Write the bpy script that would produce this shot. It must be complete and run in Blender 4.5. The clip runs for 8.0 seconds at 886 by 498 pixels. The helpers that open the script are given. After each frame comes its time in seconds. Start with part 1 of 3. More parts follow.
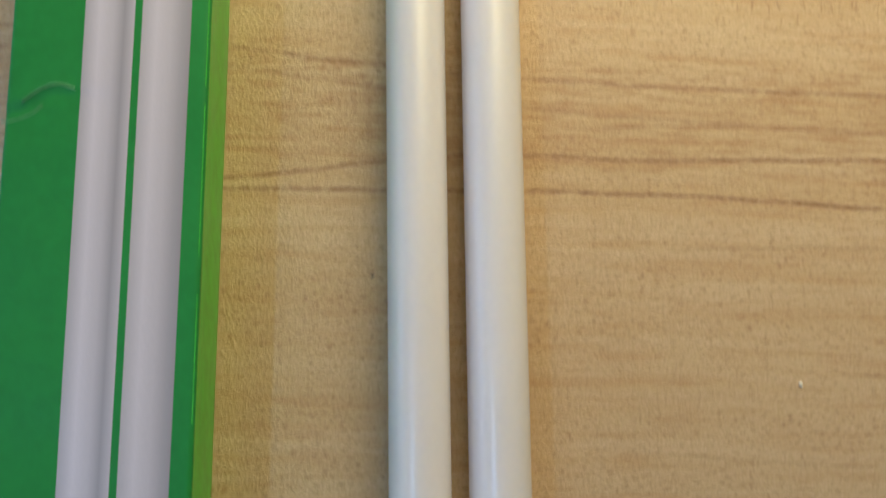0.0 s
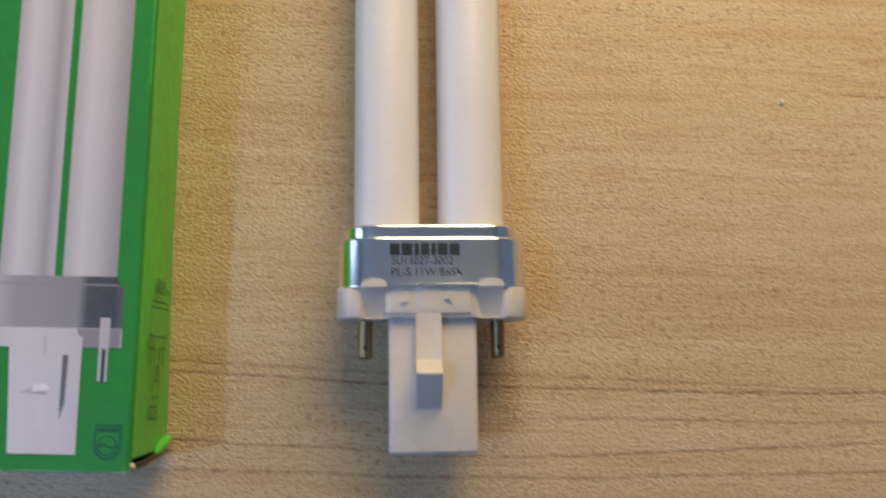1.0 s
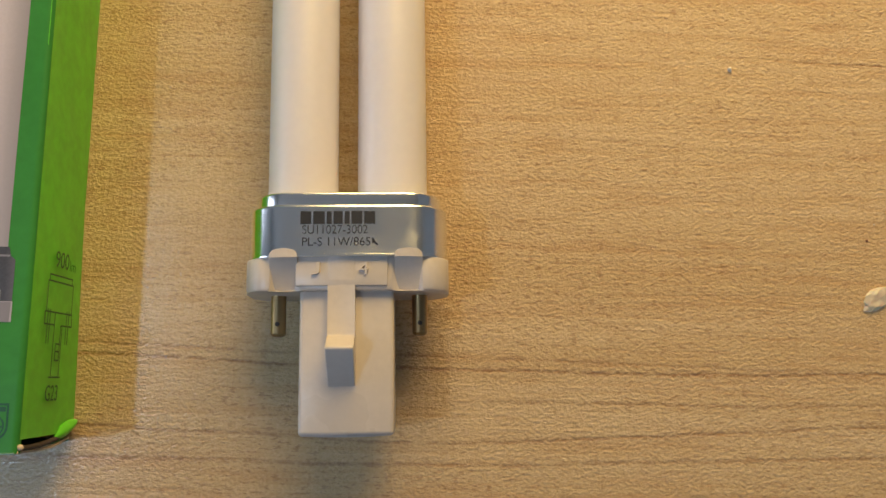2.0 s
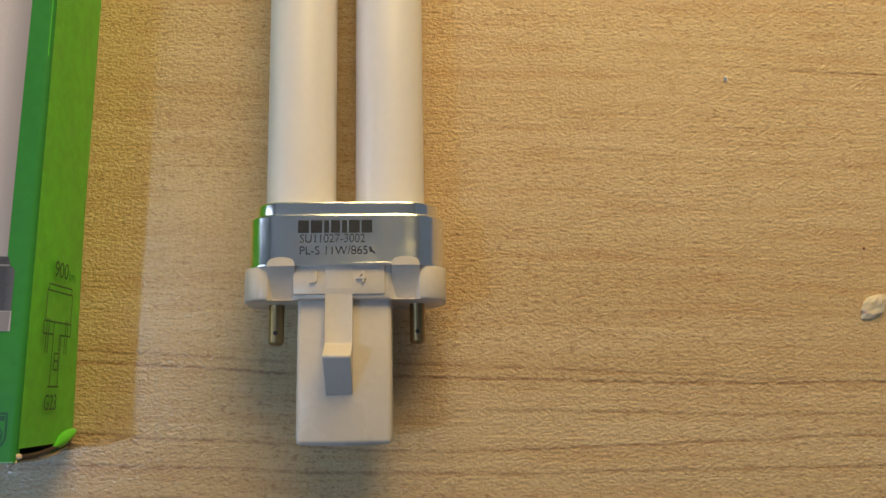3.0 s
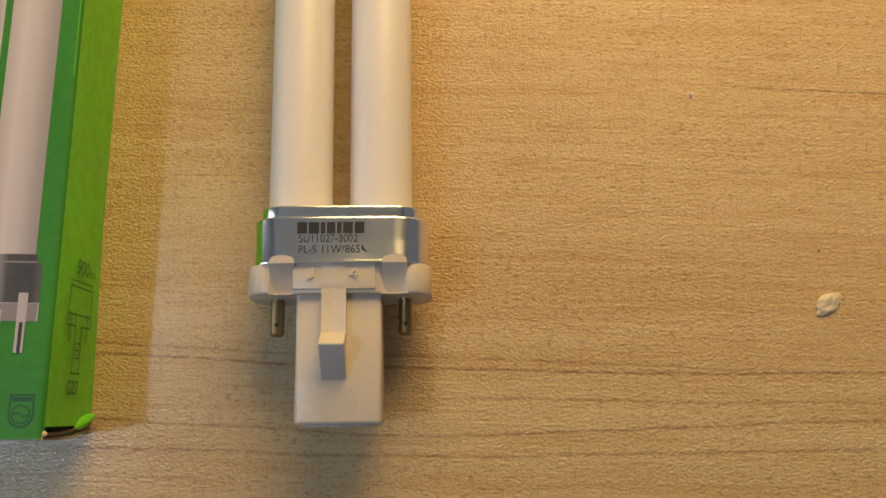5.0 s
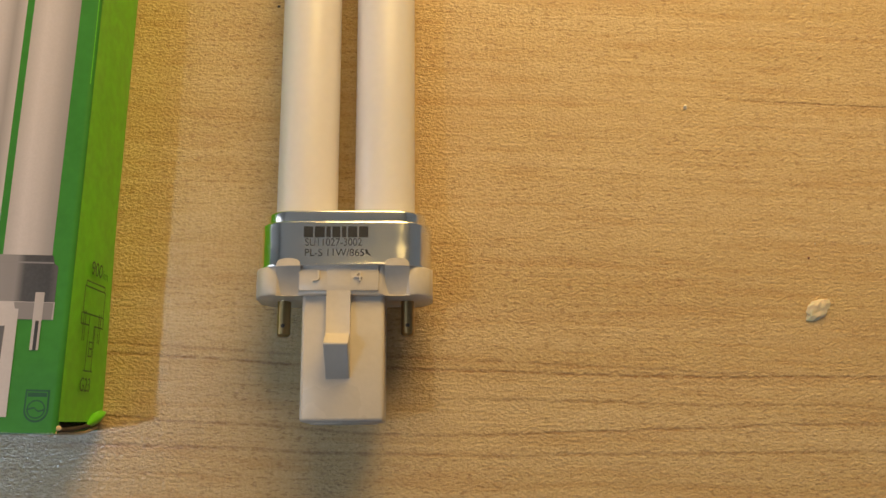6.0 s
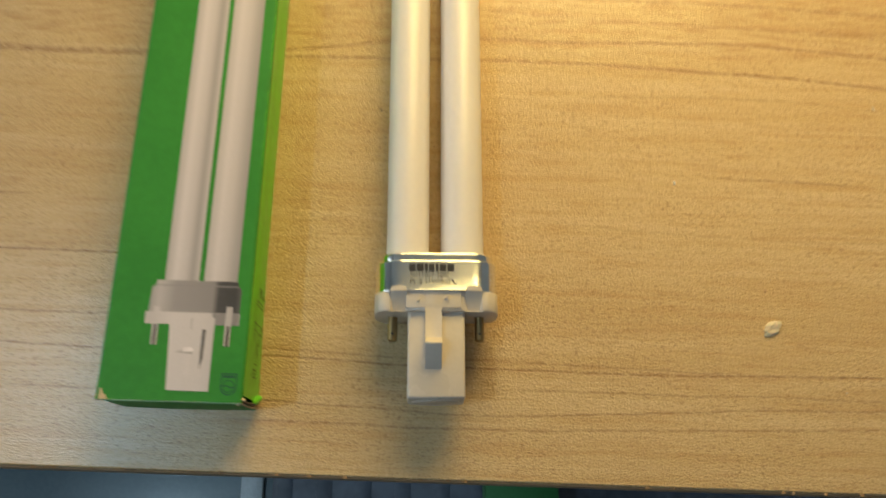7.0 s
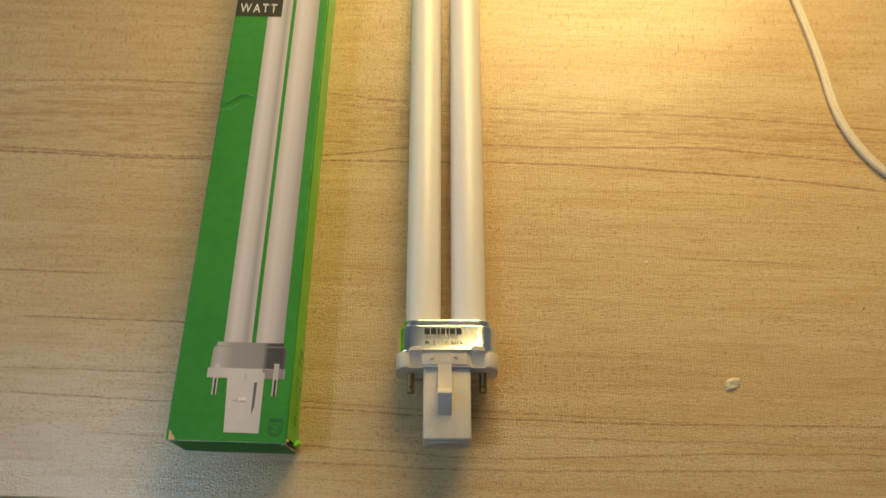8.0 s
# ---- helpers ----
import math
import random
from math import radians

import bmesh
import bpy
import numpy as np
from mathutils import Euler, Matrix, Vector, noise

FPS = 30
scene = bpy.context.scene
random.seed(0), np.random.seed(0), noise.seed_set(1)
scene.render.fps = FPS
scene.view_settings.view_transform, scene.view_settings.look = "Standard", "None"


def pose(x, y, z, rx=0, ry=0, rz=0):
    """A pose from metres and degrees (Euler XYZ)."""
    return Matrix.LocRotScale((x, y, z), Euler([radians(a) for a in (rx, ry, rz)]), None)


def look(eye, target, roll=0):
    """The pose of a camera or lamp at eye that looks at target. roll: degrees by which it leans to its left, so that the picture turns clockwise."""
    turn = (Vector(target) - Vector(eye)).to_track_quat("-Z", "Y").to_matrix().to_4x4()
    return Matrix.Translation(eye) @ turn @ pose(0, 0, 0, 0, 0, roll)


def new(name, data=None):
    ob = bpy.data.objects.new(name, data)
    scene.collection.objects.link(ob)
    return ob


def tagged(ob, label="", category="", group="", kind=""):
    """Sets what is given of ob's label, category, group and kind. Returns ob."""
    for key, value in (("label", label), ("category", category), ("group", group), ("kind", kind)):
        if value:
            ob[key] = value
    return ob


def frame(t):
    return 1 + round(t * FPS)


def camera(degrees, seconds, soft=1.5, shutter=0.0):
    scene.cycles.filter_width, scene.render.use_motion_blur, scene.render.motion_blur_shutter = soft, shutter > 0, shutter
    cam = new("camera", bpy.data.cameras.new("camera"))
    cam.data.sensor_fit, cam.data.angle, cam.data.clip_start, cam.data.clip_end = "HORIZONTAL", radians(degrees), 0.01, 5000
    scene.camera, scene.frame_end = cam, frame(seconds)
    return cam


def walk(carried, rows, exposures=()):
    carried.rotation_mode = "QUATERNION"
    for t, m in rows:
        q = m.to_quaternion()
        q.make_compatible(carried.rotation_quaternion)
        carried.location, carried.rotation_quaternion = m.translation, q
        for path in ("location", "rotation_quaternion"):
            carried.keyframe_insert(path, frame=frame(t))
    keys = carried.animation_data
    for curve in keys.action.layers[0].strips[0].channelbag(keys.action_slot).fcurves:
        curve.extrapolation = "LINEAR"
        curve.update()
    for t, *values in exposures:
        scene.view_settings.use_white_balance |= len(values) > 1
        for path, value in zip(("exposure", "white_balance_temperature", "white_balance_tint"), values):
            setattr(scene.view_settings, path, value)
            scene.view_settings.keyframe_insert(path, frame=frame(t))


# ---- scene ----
cam = camera(55.3, 8.0, shutter=0.5)
PATH = [
    (0, (-0.01283, 0.07538, 0.16976), (-0.00048, 0.09621, -0.02877), 30.12),
    (0.5, (-0.00757, 0.04255, 0.16431), (0.00087, 0.06713, -0.03400), 18.11),
    (0.8, (-0.00987, 0.02164, 0.15906), (0.00232, 0.05158, -0.03831), 21.29),
    (1, (-0.00528, 0.01498, 0.15935), (0.00470, 0.04109, -0.03869), 20.46),
    (1.5, (0.00647, 0.00914, 0.15405), (0.01539, 0.03717, -0.04377), 17.16),
    (2, (0.00981, 0.00862, 0.15049), (0.01786, 0.03833, -0.04713), 14.58),
    (3.5, (0.01176, 0.00673, 0.15221), (0.01915, 0.04054, -0.04477), 11.56),
    (4, (0.01411, 0.00410, 0.16340), (0.02117, 0.03925, -0.03336), 10.60),
    (4.5, (0.01383, 0.00306, 0.16265), (0.02028, 0.03908, -0.03397), 9.35),
    (6, (0.01391, -0.00062, 0.16922), (0.01928, 0.03973, -0.02659), 7.30),
    (6.5, (0.00853, -0.01149, 0.18085), (0.01505, 0.03495, -0.01357), 7.94),
    (6.6, (0.00587, -0.01865, 0.18904), (0.01220, 0.03259, -0.00418), 7.13),
    (6.8, (0.00044, -0.02412, 0.21080), (0.00552, 0.03172, 0.01882), 5.26),
    (7, (-0.00265, -0.02489, 0.23250), (0.00127, 0.03216, 0.04085), 4.07),
    (7.2, (-0.00333, -0.03588, 0.25140), (-0.00175, 0.02991, 0.06254), 1.56),
    (7.5, (-0.00539, -0.03919, 0.27057), (-0.00365, 0.02928, 0.08266), 1.80),
    (8, (-0.00232, -0.04802, 0.27522), (-0.00158, 0.03087, 0.09144), 0.61),
]
EXPOSURES = [
    (0.0, 0.03, 4750, 13), (0.5, 0.13, 5000, 18), (1.0, 0.29, 5000, 21), (1.5, 0.34, 5800, 19), (2.0, 0.29, 6050, 19), (3.5, 0.16, 5550, 13),
    (4.0, 0.18, 5850, 20), (4.5, 0.18, 6350, 20), (6.0, 0.19, 6850, 17), (6.5, 0.22, 6400, 14), (7.0, 0.35, 6550, 6), (7.5, 0.20, 6350, 7), (8.0, 0.15, 6300, 8)]
walk(cam, [(t, look(eye, target, roll)) for t, eye, target, roll in PATH], EXPOSURES)

MM = 0.001

# ---- light ----
world = bpy.data.worlds.new("room_air")
scene.world = world
world.use_nodes = True
world.node_tree.nodes["Background"].inputs[0].default_value = (0.80, 0.90, 1.0, 1)
world.node_tree.nodes["Background"].inputs[1].default_value = 1.0


def lamp(name, kind, power, colour, m):
    data = bpy.data.lights.new(name, kind)
    data.energy, data.color = power, colour
    ob = new(name, data)
    ob.matrix_world = m
    return ob


CEILING = 1.90
COOL = (0.54, 0.79, 1.0)
WARM = (1.0, 0.715, 0.25)
# the warm bulb of a desk lamp beyond the far side, and two cool ceiling spots
warm = lamp("desk_bulb_light", "SPOT", 10.2, WARM, look((0.098, 0.41, 0.262), (0.085, 0.14, 0.0)))
warm.data.spot_size, warm.data.spot_blend = radians(112), 1.0
warm.data.shadow_soft_size = 0.17
SPOTS = [(-0.975, -0.22, 4.8, 0.08), (-1.29, -0.30, 1.2, 0.08)]
for sx, sy, power, wide in SPOTS:
    spot = lamp("ceiling_spot_light", "AREA", power, COOL, pose(sx, sy, CEILING - 0.035))
    spot.data.shape, spot.data.size = "DISK", wide
# added fill light: an area lamp in the opening of an assumed, unseen window
ADDED_WINDOW = (-0.75, 0.95, -0.02, 1.25)
fill_lamp = lamp("added_fill_light", "AREA", 6.5, (0.84, 0.92, 0.95), pose(-2.19, (ADDED_WINDOW[0] + ADDED_WINDOW[1]) / 2, (ADDED_WINDOW[2] + ADDED_WINDOW[3]) / 2, 0, -90, 0))
fill_lamp.data.shape, fill_lamp.data.size, fill_lamp.data.size_y = "RECTANGLE", ADDED_WINDOW[3] - ADDED_WINDOW[2], ADDED_WINDOW[1] - ADDED_WINDOW[0]


# ---- materials ----
class Nodes:
    """Small helper to wire a node material."""

    def __init__(self, name):
        self.mat = bpy.data.materials.new(name)
        self.mat.use_nodes = True
        self.tree = self.mat.node_tree
        self.shader = self.tree.nodes["Principled BSDF"]
        self.coords = self.node("ShaderNodeTexCoord")

    def node(self, kind, **settings):
        n = self.tree.nodes.new(kind)
        for key, value in settings.items():
            if key == "operation":
                n.operation = value
            elif key == "blend_type":
                n.blend_type = value
            elif key == "data_type":
                n.data_type = value
        return n

    def plug(self, value, socket):
        if isinstance(value, (int, float)):
            socket.default_value = value
        elif isinstance(value, tuple):
            socket.default_value = value if len(value) == len(socket.default_value) else (*value, 1)
        else:
            self.tree.links.new(value, socket)

    def math(self, operation, a, b=0.0, c=0.0, clamp=False):
        n = self.node("ShaderNodeMath", operation=operation)
        n.use_clamp = clamp
        for value, socket in zip((a, b, c), n.inputs):
            self.plug(value, socket)
        return n.outputs[0]

    def scaled(self, scale, shift=(0, 0, 0)):
        n = self.node("ShaderNodeMapping")
        n.inputs["Scale"].default_value = scale
        n.inputs["Location"].default_value = shift
        self.tree.links.new(self.coords.outputs["Object"], n.inputs["Vector"])
        return n.outputs[0]

    def noise(self, scale, detail=3.0, rough=0.55, shift=(0, 0, 0), distortion=0.0):
        n = self.node("ShaderNodeTexNoise")
        n.inputs["Scale"].default_value = 1.0
        n.inputs["Detail"].default_value = detail
        n.inputs["Roughness"].default_value = rough
        n.inputs["Distortion"].default_value = distortion
        self.tree.links.new(self.scaled(scale, shift), n.inputs["Vector"])
        return n.outputs[0]

    def step(self, value, low, high, out0=0.0, out1=1.0):
        n = self.node("ShaderNodeMapRange")
        n.interpolation_type = "SMOOTHSTEP"
        self.plug(value, n.inputs[0])
        for k, v in enumerate((low, high, out0, out1)):
            self.plug(v, n.inputs[k + 1])
        return n.outputs[0]

    def mix(self, factor, a, b, blend="MIX"):
        n = self.node("ShaderNodeMix", data_type="RGBA", blend_type=blend)
        self.plug(factor, n.inputs["Factor"])
        self.plug(a, n.inputs[6])
        self.plug(b, n.inputs[7])
        return n.outputs[2]

    def bump(self, height, distance, strength=1.0, below=None):
        n = self.node("ShaderNodeBump")
        n.inputs["Strength"].default_value = strength
        n.inputs["Distance"].default_value = distance
        self.tree.links.new(height, n.inputs["Height"])
        if below is not None:
            self.tree.links.new(below, n.inputs["Normal"])
        return n.outputs[0]

    def axis(self, name):
        n = self.node("ShaderNodeSeparateXYZ")
        self.tree.links.new(self.coords.outputs["Object"], n.inputs[0])
        return n.outputs[name]

    def finish(self, colour=None, rough=None, normal=None, **values):
        for value, name in ((colour, "Base Color"), (rough, "Roughness"), (normal, "Normal")):
            if value is not None:
                self.plug(value, self.shader.inputs[name])
        for key, value in values.items():
            self.plug(value, self.shader.inputs[key.replace("_", " ").replace("ior level", "IOR Level")])
        return self.mat


def plain(name, colour, rough=0.5, grain=1500.0, relief=0.00002, vary=0.12, **values):
    """A painted, moulded or printed surface: slight unevenness at two scales."""
    n = Nodes(name)
    fine = n.noise((grain,) * 3, 3)
    broad = n.noise((grain / 14,) * 3, 3, shift=(3, 1, 7))
    both = n.math("ADD", n.math("MULTIPLY", fine, 0.5), n.math("MULTIPLY", broad, 0.5))
    tone = n.step(both, 0.3, 0.7, 1 - vary, 1 + vary)
    grey = n.node("ShaderNodeCombineColor")
    for k in range(3):
        n.plug(tone, grey.inputs[k])
    base = n.mix(1.0, colour, grey.outputs[0], "MULTIPLY")
    return n.finish(base, n.step(broad, 0.3, 0.7, rough * 0.85, min(1.0, rough * 1.15)), n.bump(fine, relief), **values)


# Dark growth lines of the tabletop: points along the board and across it, in metres; width; depth of tone.
FAR_VEINS = [
    ([(-0.20, 0.124), (-0.09, 0.1228), (0.015, 0.1249), (0.073, 0.124), (0.106, 0.1228), (0.16, 0.1175)], 0.0009, 0.85),
    ([(-0.20, 0.1265), (-0.05, 0.1258), (0.00, 0.1325), (0.034, 0.132), (0.087, 0.1337), (0.128, 0.1316), (0.18, 0.127)], 0.0008, 0.75),
    ([(-0.20, 0.153), (-0.09, 0.1556), (0.00, 0.149), (0.10, 0.1474), (0.18, 0.143)], 0.0009, 0.6),
    ([(-0.20, 0.148), (-0.09, 0.1515), (0.02, 0.142), (0.18, 0.139)], 0.0012, 0.35),
    ([(0.04, 0.1135), (0.09, 0.1152), (0.13, 0.1128), (0.19, 0.107)], 0.0006, 0.4),
    ([(0.02, 0.1385), (0.08, 0.1402), (0.13, 0.1378), (0.19, 0.134)], 0.0006, 0.4),
    ([(-0.20, 0.1395), (-0.13, 0.1412), (-0.08, 0.1405)], 0.0006, 0.4),
]
FRONT_VEINS = [
    ([(-0.20, 0.034), (-0.048, 0.0314), (0.013, 0.0298), (0.075, 0.0301), (0.142, 0.0316), (0.2, 0.031)], 0.0007, 0.66),
    ([(-0.10, 0.0355), (-0.02, 0.0325), (0.03, 0.0318), (0.09, 0.0306)], 0.0006, 0.4),
    ([(-0.12, 0.0215), (-0.02, 0.0182), (0.014, 0.0172), (0.05, 0.0188), (0.083, 0.0208), (0.16, 0.0225)], 0.0007, 0.52),
    ([(-0.06, 0.0145), (0.016, 0.0135), (0.08, 0.0155), (0.15, 0.0182)], 0.0008, 0.45),
    ([(0.02, 0.0240), (0.09, 0.0248), (0.16, 0.0242)], 0.0007, 0.4),
]
SHORT_VEINS = [
    ([(0.075, 0.0892), (0.087, 0.0887), (0.117, 0.0881), (0.124, 0.0880)], 0.0005, 0.6),
    ([(-0.20, 0.0768), (-0.159, 0.0765), (-0.135, 0.0761), (-0.12, 0.0762)], 0.0006, 0.8),
    ([(-0.15, 0.0597), (-0.12, 0.0595), (-0.0935, 0.0594), (-0.05, 0.0590)], 0.0006, 0.9),
    ([(-0.20, 0.0418), (-0.152, 0.0415), (-0.12, 0.0418), (-0.093, 0.0416), (-0.05, 0.041)], 0.0006, 0.55),
    ([(0.03, 0.0735), (0.08, 0.0705), (0.16, 0.0715)], 0.0006, 0.22),
]


def wood():
    n = Nodes("beech_laminate")
    x, y = n.axis("X"), n.axis("Y")
    wander = n.noise((28, 60, 1), 3, shift=(0.3, 0, 0))
    tiny = n.noise((900, 500, 1), 2)
    broken = n.noise((320, 800, 1), 4, rough=0.75, shift=(9, 2, 0))
    across = n.math("ADD", y, n.math("MULTIPLY_ADD", wander, 0.0018, -0.0009))
    across = n.math("ADD", across, n.math("MULTIPLY_ADD", tiny, 0.0005, -0.00025))
    along = n.math("MULTIPLY_ADD", x, 2.5, 0.5)
    dark = None
    for points, width, depth in FAR_VEINS + FRONT_VEINS + SHORT_VEINS:
        curve = n.node("ShaderNodeFloatCurve")
        line = curve.mapping.curves[0].points
        at = [(2.5 * px + 0.5, 5 * py) for px, py in points]
        line[0].location, line[1].location = at[0], at[-1]
        for spot in at[1:-1]:
            line.new(*spot)
        curve.mapping.update()
        n.plug(along, curve.inputs["Value"])
        off = n.math("ABSOLUTE", n.math("SUBTRACT", across, n.math("MULTIPLY", curve.outputs[0], 0.2)))
        mark = n.step(off, 0.00004, 0.75 * width, min(1.0, 1.1 * depth), 0.0)
        ends = n.math("MULTIPLY", n.step(x, points[0][0] - 0.004, points[0][0] + 0.012), n.step(x, points[-1][0] - 0.012, points[-1][0] + 0.004, 1.0, 0.0))
        mark = n.math("MULTIPLY", mark, ends)
        dark = mark if dark is None else n.math("MAXIMUM", dark, mark)
    dark = n.math("MULTIPLY", dark, n.step(broken, 0.36, 0.60, 0.2, 1.0))
    pebble = n.step(n.noise((1400, 1900, 1), 3, rough=0.6, shift=(4, 6, 0)), 0.22, 0.78)
    # soft growth bands, fine streaks, broken pores
    bands = n.noise((5, 75, 1), 4, rough=0.6, shift=(2, 0, 0), distortion=0.4)
    streaks = n.noise((85, 950, 1), 4, rough=0.7, shift=(5, 3, 0))
    pores = n.noise((620, 1750, 1), 2, rough=0.6, shift=(1, 8, 0))
    where = n.noise((14, 55, 1), 3, shift=(7, 4, 0))
    rows = n.noise((26, 430, 1), 3, rough=0.6, shift=(6, 9, 0), distortion=0.5)
    flecks = n.math("MULTIPLY", n.step(pores, 0.55, 0.64), n.step(where, 0.34, 0.62, 0.35, 1.0))
    rays = n.math("MULTIPLY", n.step(n.noise((1300, 230, 1), 2, shift=(2, 2, 0)), 0.58, 0.68), n.step(where, 0.60, 0.45))
    colour = n.mix(n.step(bands, 0.28, 0.72), (0.675, 0.47, 0.225), (0.755, 0.56, 0.31))
    colour = n.mix(n.step(streaks, 0.45, 0.74, 0.0, 0.44), colour, (0.51, 0.275, 0.11))
    colour = n.mix(n.step(rows, 0.46, 0.68, 0.0, 0.40), colour, (0.56, 0.31, 0.12))
    colour = n.mix(n.math("MULTIPLY", flecks, 0.6), colour, (0.33, 0.17, 0.07))
    colour = n.mix(n.math("MULTIPLY", n.math("MULTIPLY", rays, n.step(y, 0.150, 0.178, 0.35, 1.0)), 0.8), colour, (0.42, 0.235, 0.10))
    belt = n.math("MULTIPLY", n.step(across, 0.126, 0.132), n.step(across, 0.150, 0.157, 1.0, 0.0))
    belt = n.math("MULTIPLY", belt, n.step(streaks, 0.40, 0.66, 0.0, 0.46))
    colour = n.mix(belt, colour, (0.42, 0.22, 0.08))
    colour = n.mix(n.math("MULTIPLY_ADD", pebble, -0.26, 0.26), colour, (0.44, 0.25, 0.09))
    colour = n.mix(dark, colour, (0.25, 0.105, 0.035))
    # pressed relief of the laminate
    relief = n.math("ADD", n.math("MULTIPLY", pebble, 0.50), n.math("MULTIPLY", rows, -0.6))
    relief = n.math("SUBTRACT", relief, n.math("MULTIPLY", dark, 0.35))
    rough = n.step(n.noise((1500, 1900, 1), 2, shift=(11, 3, 0)), 0.3, 0.7, 0.18, 0.34)
    return n.finish(colour, rough, n.bump(relief, 0.00034), Specular_ior_level=0.4, Coat_Weight=1.0, Coat_IOR=1.47, Coat_Roughness=0.18, Coat_Normal=n.bump(relief, 0.00006))


WOOD = wood()
EDGE_BAND = plain("edge_band", (0.33, 0.20, 0.10), 0.55, 900)
STEEL_GREY = plain("table_steel", (0.30, 0.31, 0.32), 0.4, 300, Metallic=0.6)
IVORY = plain("ivory_plastic", (0.595, 0.52, 0.46), 0.32, 900, 0.00003, 0.04)
PHOSPHOR = plain("white_tube_glass", (0.74, 0.69, 0.69), 0.36, 700, 0.000003, 0.02, Coat_Weight=0.25, Coat_IOR=1.5, Coat_Roughness=0.22,
                 Subsurface_Weight=0.7, Subsurface_Radius=(1.0, 0.92, 0.85), Subsurface_Scale=0.005)
INK = plain("black_ink", (0.02, 0.02, 0.025), 0.5, 900, 0.000004)
GREY_INK = plain("grey_ink", (0.045, 0.045, 0.05), 0.5, 900, 0.000004)
CARTON = plain("bare_carton", (0.60, 0.46, 0.30), 0.9, 900, 0.00005, 0.2)
GREEN = plain("green_print", (0.043, 0.245, 0.040), 0.5, 500, 0.000016, 0.10, Specular_ior_level=0.22)
LIME = plain("lime_print", (0.125, 0.58, 0.016), 0.36, 420, 0.00002, 0.16)
CREASED = plain("creased_print", (0.24, 0.50, 0.20), 0.45, 900, 0.00003, 0.4)
WORN_GREEN = plain("worn_green_fold", (0.42, 0.54, 0.40), 0.7, 1500, 0.00004, 0.5)
DARK_GREEN = plain("dark_green_ink", (0.010, 0.085, 0.030), 0.45, 900, 0.000004)
DARK_PRINT = plain("dark_panel_print", (0.035, 0.030, 0.024), 0.4, 900, 0.000004)
WHITE_INK = plain("white_ink", (0.80, 0.80, 0.78), 0.45, 900, 0.000004)
WHITE_PAINT = plain("white_wall_paint", (0.80, 0.80, 0.78), 0.8, 60, 0.0004, 0.03)
CORD = plain("cream_cord_plastic", (0.68, 0.57, 0.43), 0.45, 700, 0.00002, 0.06)
FLAKE = plain("cream_flake", (0.58, 0.49, 0.36), 0.4, 1200, 0.00005, 0.06, Subsurface_Weight=0.2, Subsurface_Scale=0.001)
GRAIN = plain("pale_grain", (0.86, 0.80, 0.68), 0.6, 1500)
RUST = plain("rust_speck", (0.16, 0.05, 0.03), 0.7, 2000)
# for dark grains, and as painted shade in the carton gap and pin holes
SPECK_AND_SHADE = plain("dark_speck_and_shade", (0.05, 0.035, 0.03), 0.7, 2000)


def metal(name, colour, rough, scratch):
    n = Nodes(name)
    fine = n.noise((240, 2600, 1500), 3, rough=0.7)
    wear = n.noise((260, 420, 300), 4, rough=0.7, shift=(5, 2, 1))
    dents = n.noise((210, 150, 200), 2, shift=(1, 4, 2))
    tone = n.mix(n.step(wear, 0.55, 0.75, 0.0, scratch), colour, tuple(0.55 * c for c in colour))
    return n.finish(tone, n.step(wear, 0.45, 0.75, rough, rough + 0.05), n.bump(fine, 0.000008, 0.8, n.bump(wear, 0.000008, 1.0, n.bump(dents, 0.00005))), Metallic=1.0)


ALUMINIUM = metal("aluminium_cap", (0.88, 0.89, 0.90), 0.15, 0.10)
BRASS = metal("tarnished_brass", (0.36, 0.25, 0.12), 0.34, 0.6)


def printed(name, stops, axis="X", rough=0.4):
    """A printed shade that runs over a print from one tone to the next; stops: place in metres, grey."""
    n = Nodes(name)
    low, high = stops[0][0], stops[-1][0]
    ramp = n.node("ShaderNodeValToRGB")
    for k, (place, grey) in enumerate(stops):
        at = (place - low) / (high - low)
        e = ramp.color_ramp.elements[k] if k < 2 else ramp.color_ramp.elements.new(at)
        e.position, e.color = at, (1.16 * grey, 1.04 * grey, 1.14 * grey, 1)
    span = n.node("ShaderNodeMapRange")
    n.plug(n.axis(axis), span.inputs[0])
    span.inputs[1].default_value, span.inputs[2].default_value = low, high
    n.plug(span.outputs[0], ramp.inputs[0])
    dots = n.noise((2500,) * 3, 2)
    colour = n.mix(n.step(dots, 0.3, 0.7, 0.0, 0.08), ramp.outputs[0], (0.25, 0.24, 0.26))
    return n.finish(colour, rough, n.bump(n.noise((500,) * 3, 3), 0.000012))


# ---- mesh helpers ----
def part(name, bm, material, parent=None, label="", smooth=True):
    me = bpy.data.meshes.new(name)
    bmesh.ops.recalc_face_normals(bm, faces=bm.faces)
    bm.to_mesh(me)
    bm.free()
    me.materials.append(material)
    if smooth:
        me.shade_smooth()
        me.set_sharp_from_angle(angle=radians(35))
    ob = new(name, me)
    ob.parent = parent
    return tagged(ob, label) if label else ob


def thing(name, m, label, category, group="", kind=""):
    ob = new(name)
    ob.empty_display_size = 0.01
    ob.matrix_world = m
    return tagged(ob, label, category, group, kind)


